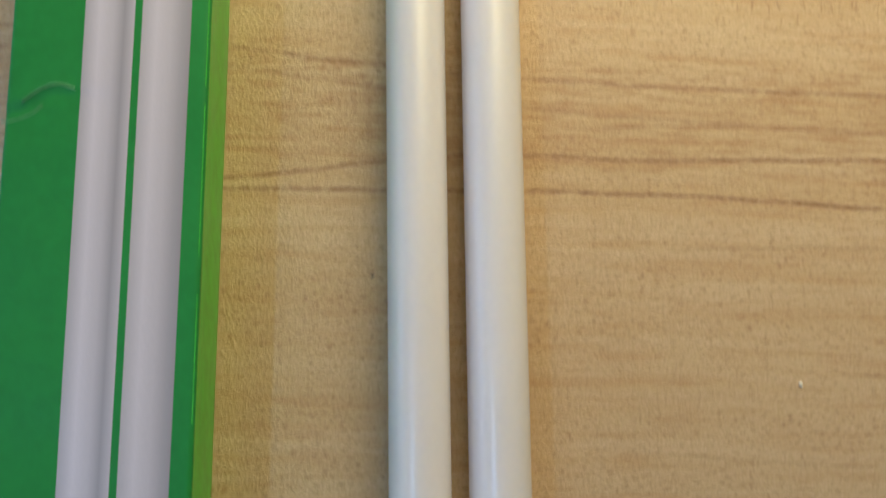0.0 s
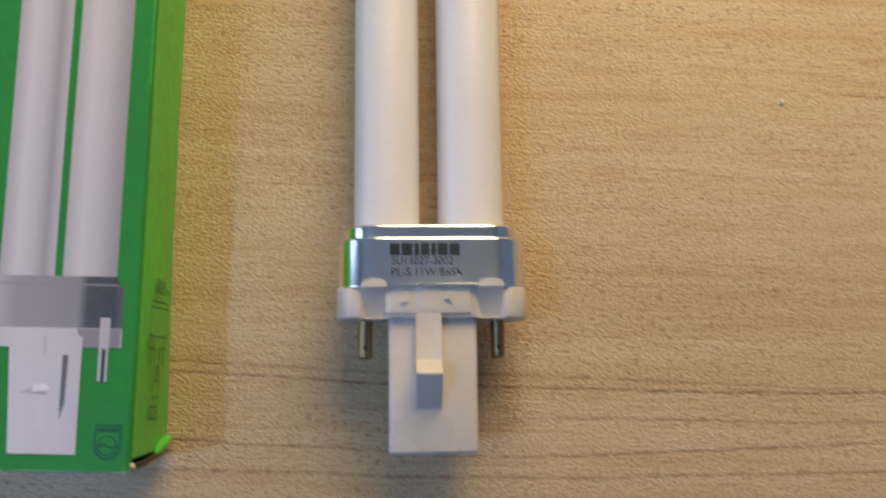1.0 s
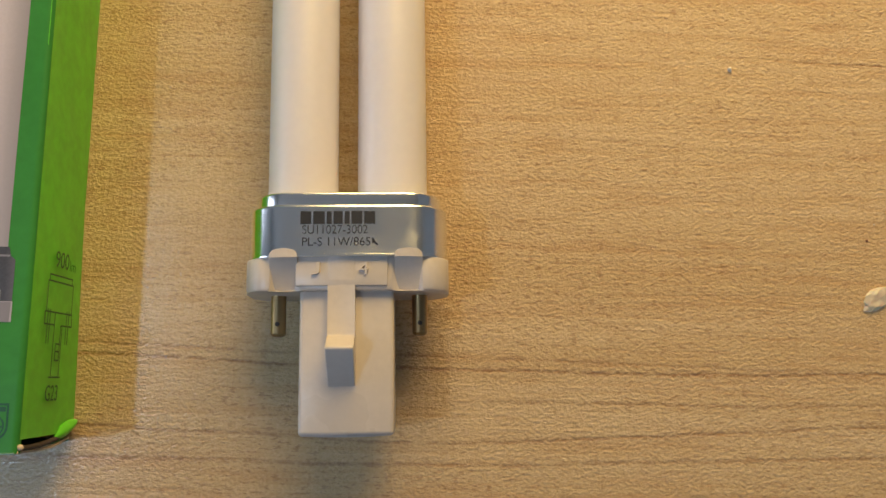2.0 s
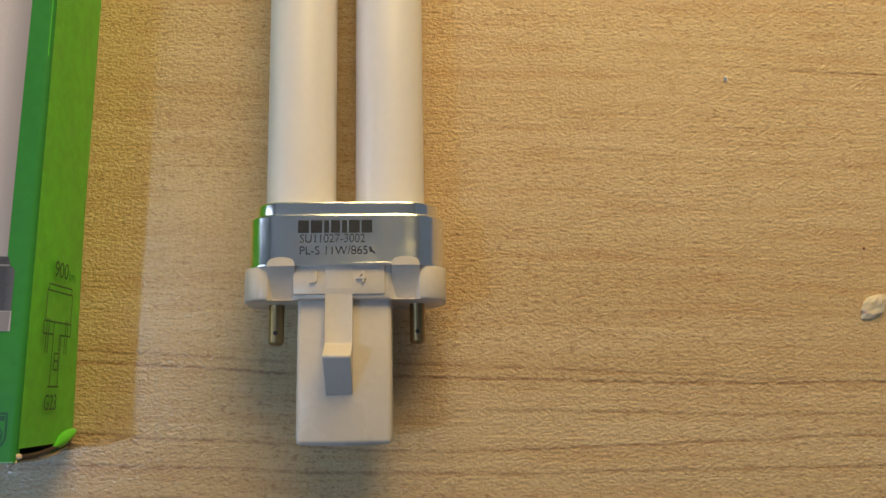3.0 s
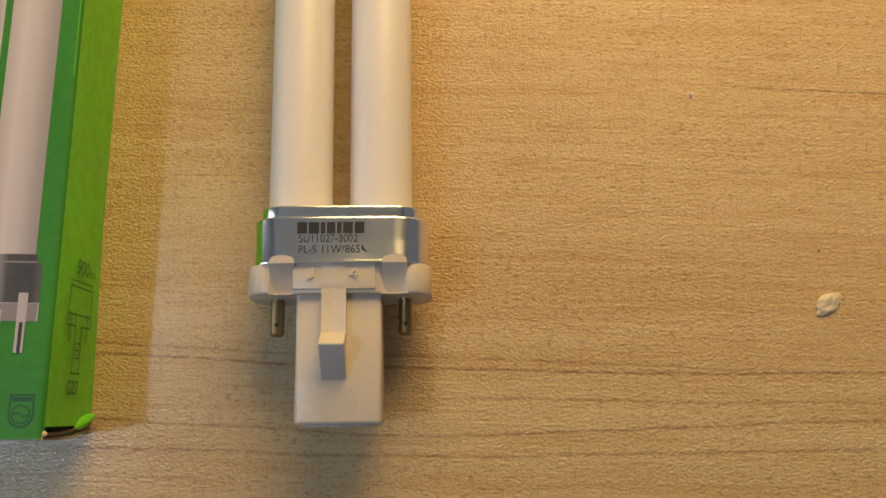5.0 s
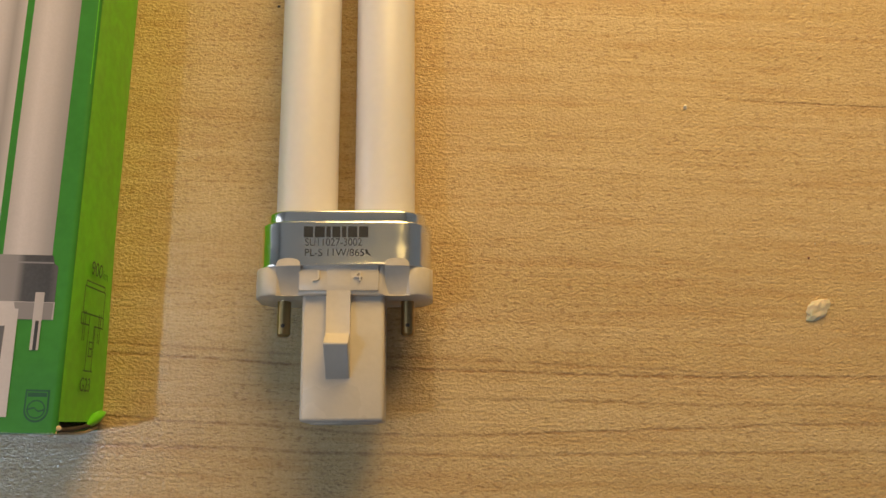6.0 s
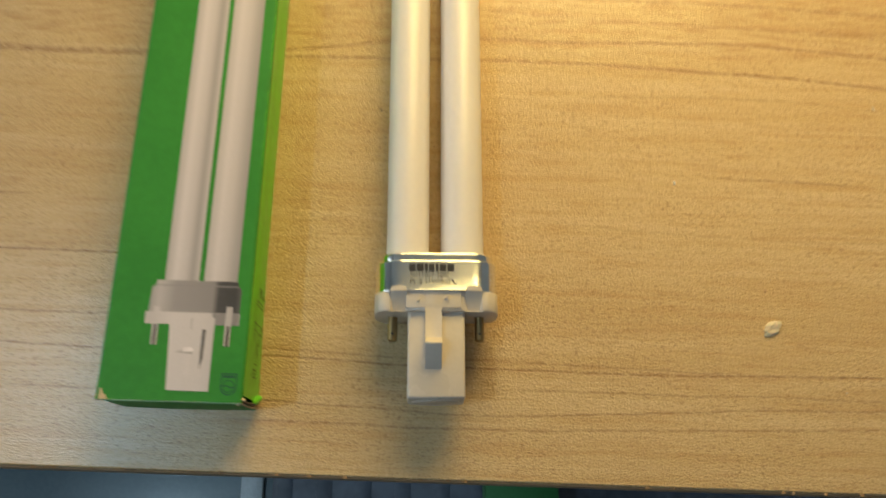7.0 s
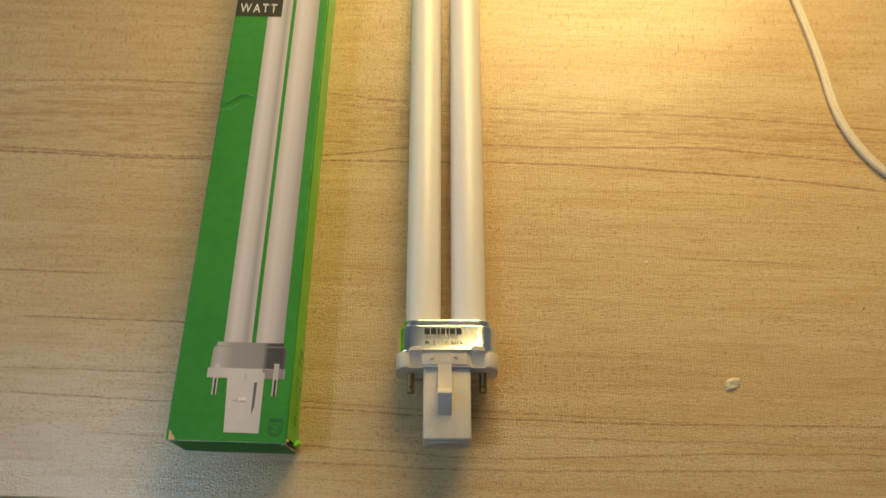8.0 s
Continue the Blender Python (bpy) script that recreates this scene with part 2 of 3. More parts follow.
def block(x0, x1, y0, y1, z0, z1, bevel=0.0, segments=2, bm=None):
    """A block in millimetres, with rounded edges."""
    own = bmesh.new()
    size = Matrix.Diagonal(((x1 - x0) * MM, (y1 - y0) * MM, (z1 - z0) * MM, 1))
    bmesh.ops.create_cube(own, size=1, matrix=Matrix.Translation((Vector((x0 + x1, y0 + y1, z0 + z1)) * MM / 2)) @ size)
    if bevel:
        bmesh.ops.bevel(own, geom=own.edges[:], offset=bevel * MM, segments=segments, affect="EDGES", profile=0.5)
    return joined(bm, own)


def joined(bm, own):
    if bm is None:
        return own
    me = bpy.data.meshes.new("joined")
    own.to_mesh(me)
    own.free()
    bm.from_mesh(me)
    bpy.data.meshes.remove(me)
    return bm


def extruded(outline, y0, y1, bevel=0.0, bm=None):
    """A closed outline of (x, z) in millimetres, drawn out along y."""
    own = bmesh.new()
    low = [own.verts.new((x * MM, y0 * MM, z * MM)) for x, z in outline]
    high = [own.verts.new((x * MM, y1 * MM, z * MM)) for x, z in outline]
    own.faces.new(low)
    own.faces.new(high[::-1])
    for k in range(len(low)):
        own.faces.new((low[k - 1], high[k - 1], high[k], low[k]))
    if bevel:
        rims = [e for e in own.edges if abs(e.verts[0].co.y - e.verts[1].co.y) < 1e-7]
        bmesh.ops.bevel(own, geom=rims, offset=bevel * MM, segments=2, affect="EDGES", profile=0.5)
    return joined(bm, own)


def rounded(hx, hz, r, steps=10):
    """Outline of a rounded rectangle."""
    out = []
    for cx, cz, start in ((hx - r, hz - r, 0), (r - hx, hz - r, 90), (r - hx, r - hz, 180), (hx - r, r - hz, 270)):
        out += [(cx + r * math.cos(radians(start + 90 * k / steps)), cz + r * math.sin(radians(start + 90 * k / steps))) for k in range(steps + 1)]
    return out


def lofted(hx, hz, r, shape):
    """A rounded-rectangle body along y; shape: (y, inset) in millimetres."""
    bm = bmesh.new()
    rings = [[bm.verts.new((x * MM, y * MM, z * MM)) for x, z in rounded(hx - inset, hz - inset, r - inset * 0.5)] for y, inset in shape]
    for a, b in zip(rings, rings[1:]):
        for k in range(len(a)):
            bm.faces.new((a[k - 1], a[k], b[k], b[k - 1]))
    bm.faces.new(rings[0])
    bm.faces.new(rings[-1][::-1])
    return bm


def turned(profile, m, steps=40):
    """A lathe body round the y axis from (y, radius) in millimetres."""
    bm = bmesh.new()
    rings = [[bm.verts.new(m @ Vector((r * MM * math.cos(2 * math.pi * k / steps), y * MM, r * MM * math.sin(2 * math.pi * k / steps)))) for k in range(steps)] for y, r in profile]
    for a, b in zip(rings, rings[1:]):
        for k in range(steps):
            bm.faces.new((a[k - 1], a[k], b[k], b[k - 1]))
    bm.faces.new(rings[0])
    bm.faces.new(rings[-1][::-1])
    return bm


def hose(points, radius, steps=12):
    """A round cord along a smooth line through points in metres."""
    pts = [Vector(p) for p in points]
    line = []
    for k in range(len(pts) - 1):
        a, b, c, d = pts[max(k - 1, 0)], pts[k], pts[k + 1], pts[min(k + 2, len(pts) - 1)]
        for s in range(12):
            u = s / 12
            line.append(0.5 * (2 * b + (c - a) * u + (2 * a - 5 * b + 4 * c - d) * u * u + (3 * b - a - 3 * c + d) * u ** 3))
    line.append(pts[-1])
    bm = bmesh.new()
    rings = []
    for k, p in enumerate(line):
        way = (line[min(k + 1, len(line) - 1)] - line[max(k - 1, 0)]).normalized()
        side = way.cross(Vector((0, 0, 1))).normalized()
        up = side.cross(way)
        rings.append([bm.verts.new(p + radius * (math.cos(2 * math.pi * s / steps) * side + math.sin(2 * math.pi * s / steps) * up)) for s in range(steps)])
    for a, b in zip(rings, rings[1:]):
        for s in range(steps):
            bm.faces.new((a[s - 1], a[s], b[s], b[s - 1]))
    bm.faces.new(rings[0])
    bm.faces.new(rings[-1][::-1])
    return bm


def lettering(name, words, width, height, m, material, parent, thick=0.00002, spread=1.0):
    """Words in the built-in font, fitted to a width and height in millimetres, lower left corner at m."""
    curve = bpy.data.curves.new(name, "FONT")
    curve.body, curve.extrude, curve.space_character = words, 0.001, spread
    ob = new(name, curve)
    me = bpy.data.meshes.new_from_object(ob.evaluated_get(bpy.context.evaluated_depsgraph_get()))
    bpy.data.objects.remove(ob)
    co = np.array([v.co for v in me.vertices])
    low, high = co.min(0), co.max(0)
    fit_to = Matrix.Diagonal((width * MM / (high[0] - low[0]), height * MM / (high[1] - low[1]), thick / 0.002, 1))
    me.transform(m @ fit_to @ Matrix.Translation((-low[0], -low[1], 0)))
    me.materials.clear()
    me.materials.append(material)
    made = new(name, me)
    made.parent = parent
    return made


# ---- room ----
FLOOR = -0.74
N = Nodes("grey_vinyl_floor")
speckle = N.noise((260, 260, 260), 3)
cloud = N.noise((9, 9, 9), 4)
vinyl = N.mix(N.step(speckle, 0.35, 0.65, 0.0, 0.35), (0.075, 0.12, 0.155), (0.05, 0.085, 0.115))
vinyl = N.mix(N.step(cloud, 0.35, 0.65, 0.0, 0.4), vinyl, (0.06, 0.10, 0.125))
VINYL = N.finish(vinyl, N.step(cloud, 0.3, 0.7, 0.16, 0.26), N.bump(speckle, 0.0001))


def slab(name, x0, x1, y0, y1, z0, z1, material, label, category):
    ob = part(name, block(x0 * 1000, x1 * 1000, y0 * 1000, y1 * 1000, z0 * 1000, z1 * 1000), material, None, label, False)
    return tagged(ob, label, category, kind="structure")


slab("floor", -2.2, 2.2, -2.0, 2.4, FLOOR - 0.05, FLOOR, VINYL, "glossy blue-grey vinyl floor below the table", "floor")
slab("ceiling", -2.2, 2.2, -2.0, 2.4, CEILING, CEILING + 0.05, WHITE_PAINT, "plain white painted ceiling over the table", "ceiling")
wall = thing("wall_west", pose(0, 0, 0), "plain white painted wall with an opening for the added window", "wall", kind="structure")
for y0, y1, z0, z1 in ((-2.0, ADDED_WINDOW[0], FLOOR, CEILING), (ADDED_WINDOW[1], 2.4, FLOOR, CEILING), (ADDED_WINDOW[0], ADDED_WINDOW[1], FLOOR, ADDED_WINDOW[2]), (ADDED_WINDOW[0], ADDED_WINDOW[1], ADDED_WINDOW[3], CEILING)):
    part("wall_section", block(-2250, -2200, y0 * 1000, y1 * 1000, z0 * 1000, z1 * 1000), WHITE_PAINT, wall, smooth=False)
# frame made up around the opening of the added fill lamp
window = thing("added_window", pose(-2.225, (ADDED_WINDOW[0] + ADDED_WINDOW[1]) / 2, ADDED_WINDOW[2]), "added white framed window, unseen, holding the fill light", "window", kind="structure")
half_w, tall = (ADDED_WINDOW[1] - ADDED_WINDOW[0]) * 500, (ADDED_WINDOW[3] - ADDED_WINDOW[2]) * 1000
for y0, y1, z0, z1 in ((-half_w, -half_w + 50, 0, tall), (half_w - 50, half_w, 0, tall), (-half_w + 50, half_w - 50, 0, 50), (-half_w + 50, half_w - 50, tall - 50, tall)):
    part("added_window_frame", block(-20, 15, y0, y1, z0, z1, 3), WHITE_PAINT, window)
slab("wall_east", 2.2, 2.25, -2.0, 2.4, FLOOR, CEILING, WHITE_PAINT, "plain white painted wall of the room", "wall")
slab("wall_north", -2.2, 2.2, 2.4, 2.45, FLOOR, CEILING, WHITE_PAINT, "plain white painted wall of the room", "wall")
slab("wall_south", -2.2, 2.2, -2.05, -2.0, FLOOR, CEILING, WHITE_PAINT, "plain white painted wall of the room", "wall")

for sx, sy, power, wide in SPOTS:
    fixture = thing("ceiling_spot", pose(sx, sy, CEILING), "round white ceiling spotlight, switched on, cool light", "ceiling light", "ceiling spots")
    ring = bmesh.new()
    bmesh.ops.create_cone(ring, cap_ends=True, segments=40, radius1=wide / 2 + 0.012, radius2=wide / 2 + 0.006, depth=0.028, matrix=Matrix.Translation((0, 0, -0.014)))
    part("housing", ring, WHITE_PAINT, fixture)


# ---- table ----
TURN = -1.93
table = thing("table", pose(0, -0.0196, 0, 0, 0, TURN), "pale beech laminate table top with dark grain lines", "table")


def tabletop():
    bm = block(-620, 780, 0, 700, -25, 0)
    edges = [e for e in bm.edges if all(v.co.z > -0.001 for v in e.verts)]
    bmesh.ops.bevel(bm, geom=edges, offset=0.0006, segments=3, affect="EDGES", profile=0.5)
    return bm


part("tabletop", tabletop(), WOOD, table)
part("edge_strip", block(-620, 780, -0.5, -0.02, -25, -0.9, 0.15), EDGE_BAND, table, "brown edge strip, slightly chipped")
for lx, ly in ((-560, 60), (720, 60), (-560, 640), (720, 640)):
    part("leg", block(lx - 20, lx + 20, ly - 20, ly + 20, FLOOR * 1000, -25, 2), STEEL_GREY, table, "grey steel table leg")
rng = random.Random(4)
for k in range(40):
    cx = rng.uniform(-160, 170)
    w, d = rng.uniform(0.3, 1.3), rng.uniform(0.12, 0.4)
    part("rim_chip", block(cx, cx + w, -0.5 - d * 0.4, 0.15, -0.75, -0.12 + rng.uniform(0, 0.14), 0.1, 1), EDGE_BAND, table)


# ---- lamp ----
def compact_lamp():
    lamp_ob = thing("compact_fluorescent_lamp", pose(0, 0, 0.0121, -1.42, 0, 0), "white twin-tube fluorescent lamp with two pins, lying on the table", "lamp")
    for cx in (-7.7, 7.1):
        body = [(35.5, 5.2), (35.6, 5.78), (230.0, 5.78)] + [(230 + 5.78 * math.sin(a), max(0.5, 5.78 * math.cos(a))) for a in np.linspace(0.2, 1.5, 7)]
        part("glass_tube", turned(body, Matrix.Translation((cx * MM, 0, 0))), PHOSPHOR, lamp_ob, "milky white glass tube")
    part("glass_bridge", turned([(-3, 2.4), (3, 2.4)], pose(-0.0001, 0.2245, 0, 0, 0, 90), 20), PHOSPHOR, lamp_ob, "short white glass bridge")

    # rolled aluminium cap in two steps
    shape = [(27.0, 0.12), (27.08, -0.03), (27.22, -0.07), (27.38, -0.04), (27.5, 0.0), (34.85, 0.0), (35.05, 0.04), (35.2, 0.13), (35.3, 0.29), (35.36, 0.6), (35.38, 1.05)]
    cap_ob = part("metal_cap", lofted(16.0, 8.5, 6.6, shape), ALUMINIUM, lamp_ob, "shiny scratched aluminium cap")
    shape = [(35.3, 1.02), (37.15, 1.02), (37.35, 1.06), (37.5, 1.17), (37.57, 1.35), (37.6, 1.7), (37.6, 2.6)]
    part("cap_rim", lofted(16.0, 8.5, 6.6, shape), ALUMINIUM, cap_ob)
    top = 8.5
    # the maker's mark is a row of plain bars
    at = -7.1
    for w in (1.7, 1.8, 0.8, 1.45, 0.8, 1.7, 1.7):
        part("maker_bar", block(at, at + w, 32.15, 34.2, top - 0.03, top + 0.02, 0.015, 1), INK, cap_ob, "bold black bar of print")
        at += w + 0.28
    lettering("type_code", "SU11027-3002", 10.2, 1.4, Matrix.Translation((-6.8 * MM, 30.6 * MM, (top + 0.012) * MM)), GREY_INK, cap_ob)
    lettering("type_name", "PL-S 11W/865", 10.6, 1.35, Matrix.Translation((-6.8 * MM, 28.7 * MM, (top + 0.012) * MM)), INK, cap_ob)
    tick = bmesh.new()
    tick.faces.new([tick.verts.new((x * MM, y * MM, (top + 0.02) * MM)) for x, y in ((4.0, 29.95), (4.35, 29.95), (4.5, 29.45), (5.05, 28.85), (4.9, 28.7), (4.35, 29.15), (4.15, 29.0))])
    part("print_tick", tick, INK, cap_ob)

    # moulded flange with grooves over the pins
    half = [(7.0, 7.35), (7.5, 6.9), (8.3, 6.2), (9.8, 5.95), (11.2, 6.2), (11.9, 7.2), (12.6, 7.35)]
    arc = [(11.6 + 4.6 * math.cos(a), 2.9 + 4.6 * math.sin(a)) for a in np.linspace(1.25, 0.0, 8)]
    right = half[:-1] + arc
    top_line = right
    quarter = top_line + [(x, -z) for x, z in reversed(top_line)]
    outline = quarter + [(-x, -z) for x, z in quarter]
    flange = part("base_flange", extruded(outline, 21.8, 27.2, 0.5), IVORY, lamp_ob, "ivory plastic base flange")
    for side in (-1, 1):
        own = bmesh.new()
        ring = [(side * (9.75 + 2.2 * math.cos(a)), 27.0 + 1.35 * max(0.0, math.sin(a)) ** 0.6) for a in np.linspace(0, math.pi, 14)]
        tops = [(1.9 + math.sqrt(43.56 - max(0.0, abs(x) - 9.4) ** 2) + 0.16) for x, y in ring]
        tip = [own.verts.new((x * MM, y * MM, z * MM)) for (x, y), z in zip(ring, tops)]
        ledge = [own.verts.new((x * MM, 26.95 * MM, z * MM)) for (x, y), z in zip(ring, tops)]
        middle = [own.verts.new((x * MM, 25.4 * MM, 7.1 * MM)) for x, y in ring]
        root = [own.verts.new((x * MM, 21.95 * MM, 6.25 * MM)) for x, y in ring]
        foot = [own.verts.new((x * MM, y * MM, 6.0 * MM)) for x, y in ring]
        heel = [own.verts.new((x * MM, 21.95 * MM, 5.5 * MM)) for x, y in ring]
        for a, b in ((tip, ledge), (ledge, middle), (middle, root), (foot, tip), (root, heel), (heel, foot)):
            for k in range(len(ring) - 1):
                own.faces.new((a[k], a[k + 1], b[k + 1], b[k]))
        for k in (0, -1):
            own.faces.new((tip[k], ledge[k], middle[k], root[k], heel[k], foot[k]))
        part("flange_tongue", own, IVORY, flange)
    part("flange_bar", block(-7.9, 6.5, 22.5, 27.5, -7.9, 7.75, 0.3), IVORY, flange)
    for letter, x, y, w in (("J", -5.3, 24.3, 1.2), ("4", 2.0, 24.3, 1.5)):
        lettering("moulded_letter", letter, w, 1.9, Matrix.Translation((x * MM, y * MM, 7.78 * MM)), IVORY, flange, 0.0008)

    # starter housing: long block with latches above and below
    post = part("starter_housing", block(-7.4, 7.4, -0.45, 22.6, -6.0, 6.0, 0.75, 3), IVORY, lamp_ob, "ivory plastic starter housing")
    part("housing_end", extruded([(6.2 * math.cos(a), -1.2 + 4.6 * math.sin(a)) for a in np.linspace(0, 2 * math.pi, 28, endpoint=False)], -0.7, 0.3, 0.15), IVORY, post)
    for side in (1, -1):
        arm = [(27.4, 6.0), (27.4, 7.95), (22.5, 7.7), (14.9, 7.7), (14.6, 8.1), (13.0, 11.3), (12.7, 11.5), (12.4, 11.35), (7.2, 6.3), (7.0, 5.6)]
        own = bmesh.new()
        a = [own.verts.new((-2.85 * MM, y * MM, side * z * MM)) for y, z in arm]
        b = [own.verts.new((1.4 * MM, y * MM, side * z * MM)) for y, z in arm]
        own.faces.new(a)
        own.faces.new(b[::-1])
        for k in range(len(a)):
            own.faces.new((a[k - 1], a[k], b[k], b[k - 1]))
        bmesh.ops.bevel(own, geom=own.edges[:], offset=0.12 * MM, segments=1, affect="EDGES")
        part("latch", own, IVORY, post, "ivory snap latch")
    for cx in (-11.5, 11.5):
        pin = part("contact_pin", turned([(15.2, 0.7), (15.35, 1.0), (15.7, 1.25), (22.9, 1.25)], Matrix.Translation((cx * MM, 0, 0)), 24), BRASS, lamp_ob, "tarnished brass contact pin")
        # the hole's shade is a dark disc set on the pin, not a recess
        dimple = bmesh.new()
        bmesh.ops.create_cone(dimple, cap_ends=True, segments=14, radius1=0.42 * MM, radius2=0.36 * MM, depth=0.2 * MM, matrix=Matrix.Translation((cx * MM, 17.2 * MM, 1.19 * MM)))
        part("crimp_hole_shade", dimple, SPECK_AND_SHADE, pin)
    return lamp_ob


compact_lamp()


# ---- carton ----
BOX_W, BOX_L, BOX_H = 36.0, 242.0, 20.9
CREASE = [(-36.5, 116.2), (-33.0, 116.9), (-30.0, 119.3), (-27.0, 120.4), (-24.0, 119.6)]


def left_fold(y):
    """The two long folds of the upper panel are not quite parallel."""
    return -BOX_W - 0.8 + 0.008 * y


def right_fold(y):
    return -0.55 - 0.0045 * y


def near_line(x, y):
    """Signed distance across the crease, and how far along it."""
    best = (99.0, 0.0)
    for (ax, ay), (bx, by) in zip(CREASE, CREASE[1:]):
        u = max(0.0, min(1.0, ((x - ax) * (bx - ax) + (y - ay) * (by - ay)) / ((bx - ax) ** 2 + (by - ay) ** 2)))
        dx, dy = x - ax - u * (bx - ax), y - ay - u * (by - ay)
        d = math.hypot(dx, dy)
        if d < abs(best[0]):
            best = (d if dy > 0 else -d, (ax + u * (bx - ax) + 36.5) / 12.5)
    return best


def lid_height(x, y):
    """Height of the carton's upper panel: a slight bow, soft waves, and the crease."""
    z = 0.25 * math.sin(math.pi * (x + BOX_W) / BOX_W) * math.sin(math.pi * y / BOX_L)
    z += 0.10 * noise.noise(Vector((x * 0.07, y * 0.03, 2.0)))
    d, u = near_line(x, y)
    if abs(d) < 9:
        fade = 1.0 - 0.55 * u
        z += fade * (0.42 * math.exp(-((d - 0.25) / 0.40) ** 2) - 0.42 * math.exp(-((d + 0.9) / 0.9) ** 2) - 0.25 * math.exp(-((d + 3) / 3.5) ** 2))
    return z


def sheet(nx, ny, place, thick):
    """A bent card: place(u, v) gives a point and its outward way, both in millimetres."""
    bm = bmesh.new()
    grids = []
    for depth in (0.0, thick):
        grid = []
        for i in range(nx + 1):
            row = []
            for j in range(ny + 1):
                p, out = place(i / nx, j / ny)
                row.append(bm.verts.new((Vector(p) - depth * Vector(out)) * MM))
            grid.append(row)
        grids.append(grid)
    for grid in grids:
        for i in range(nx):
            for j in range(ny):
                bm.faces.new((grid[i][j], grid[i + 1][j], grid[i + 1][j + 1], grid[i][j + 1]))
    a, b = grids
    for i in range(nx):
        bm.faces.new((a[i][0], a[i + 1][0], b[i + 1][0], b[i][0]))
        bm.faces.new((a[i][ny], a[i + 1][ny], b[i + 1][ny], b[i][ny]))
    for j in range(ny):
        bm.faces.new((a[0][j], a[0][j + 1], b[0][j + 1], b[0][j]))
        bm.faces.new((a[nx][j], a[nx][j + 1], b[nx][j + 1], b[nx][j]))
    return bm


def carton():
    box = thing("lamp_carton", pose(-0.0474, -0.0008, 0, 0, 0, -1.6), "long green printed card box with worn corners, lying on the table", "box")
    R = 0.7

    def lid(u, v):
        y = -1.1 + (BOX_L + 1.1) * v
        x = left_fold(y) + (right_fold(y) - left_fold(y)) * u
        drop = 0.0
        for edge in (x - left_fold(y), right_fold(y) - x):
            if edge < R:
                drop = R - math.sqrt(max(0.0, R * R - (R - edge) ** 2))
        return (x, y, BOX_H + lid_height(x, y) - drop), (0, 0, 1)

    # columns crowd together at the two rounded folds
    cols = sorted({0.0, 0.004, 0.010, 0.020, 0.98, 0.99, 0.996, 1.0} | {k / 36 for k in range(1, 36)})
    top = part("upper_panel", sheet(len(cols) - 1, 242, lambda u, v: lid(cols[min(len(cols) - 1, round(u * (len(cols) - 1)))], v), 0.45), GREEN, box, "green glossy printed panel with a creased dent")

    def side(u, v):
        y = 0.9 + (BOX_L - 0.9) * v
        z = (BOX_H - R) * (1 - u)
        lift = 2.6 * max(0.0, 1 - y / 4.5) ** 2 * u
        bow = 0.15 * math.sin(math.pi * u) - 0.9 * u * min(1.0, y / 40) + 0.12 * noise.noise(Vector((z * 0.1, y * 0.03, 5.0)))
        return (right_fold(y) + bow + 0.02, y, max(0.06, z + lift * 0.5)), (1, 0, 0)

    flank = part("side_panel", sheet(14, 120, side, 0.45), LIME, box, "lime green side panel with a line drawing")
    part("side_panel", sheet(6, 60, lambda u, v: ((left_fold(BOX_L * v) - 0.02 - 0.25 * math.sin(math.pi * u), BOX_L * v, 0.06 + (BOX_H - R - 0.06) * u), (-1, 0, 0)), 0.45), GREEN, box)
    part("under_panel", block(-BOX_W + 0.9, -2.4, 0.6, BOX_L, 0.02, 0.5), GREEN, box)
    part("end_panel", block(-BOX_W + 1.6, -2.4, BOX_L - 0.6, BOX_L - 0.1, 0.5, BOX_H - 0.5), GREEN, box)

    def end(u, v):
        x = -BOX_W - 0.4 + (BOX_W - 0.8) * u
        z = 0.15 + (BOX_H - 0.7) * v
        return (x, -0.75 - 0.9 * math.sin(math.pi * v) ** 0.7 * math.sin(math.pi * min(1, u * 1.02)) ** 0.4, z), (0, -1, 0)

    part("tuck_flap", sheet(24, 14, end, 0.45), GREEN, box, "green tuck-in end flap")
    part("fold_line", sheet(20, 2, lambda u, v: ((-BOX_W + 0.6 + (BOX_W - 1.6) * u, -1.28 + 0.26 * v, BOX_H - 0.20 + 0.24 * v + 0.10 * noise.noise(Vector((u * 30, 0, 0)))), (0, -0.7, 0.7)), 0.2), WORN_GREEN, box, "pale worn fold at the box end")

    # worn corners where the bare card shows
    rag = random.Random(11)
    for cx, name in ((-BOX_W - 0.2, "worn_corner"), (-1.25, "worn_corner")):
        wear = None
        for k in range(9):
            ox, oy, s = rag.uniform(-0.8, 0.9), rag.uniform(-1.4, -0.2), rag.uniform(0.25, 0.5)
            own = bmesh.new()
            bmesh.ops.create_icosphere(own, subdivisions=2, radius=s * MM, matrix=Matrix.Translation(((cx + ox) * MM, oy * MM, (BOX_H - 0.42 - 0.12 * abs(ox)) * MM)) @ Matrix.Diagonal((1.2, 1, 0.55, 1)))
            wear = joined(wear, own)
        part(name, wear, CARTON, box, "frayed bare brown card")
    # bare cut edge of the card along the open front corner, and the lifted lime tab
    part("cut_edge", hose([(-1.1 * MM, -1.0 * MM, 20.0 * MM), (-0.75 * MM, -1.1 * MM, 14 * MM), (-0.55 * MM, -0.9 * MM, 8 * MM), (-0.65 * MM, -0.1 * MM, 2.0 * MM)], 0.26 * MM, 8), CARTON, box, "bare brown cut edge of the card")
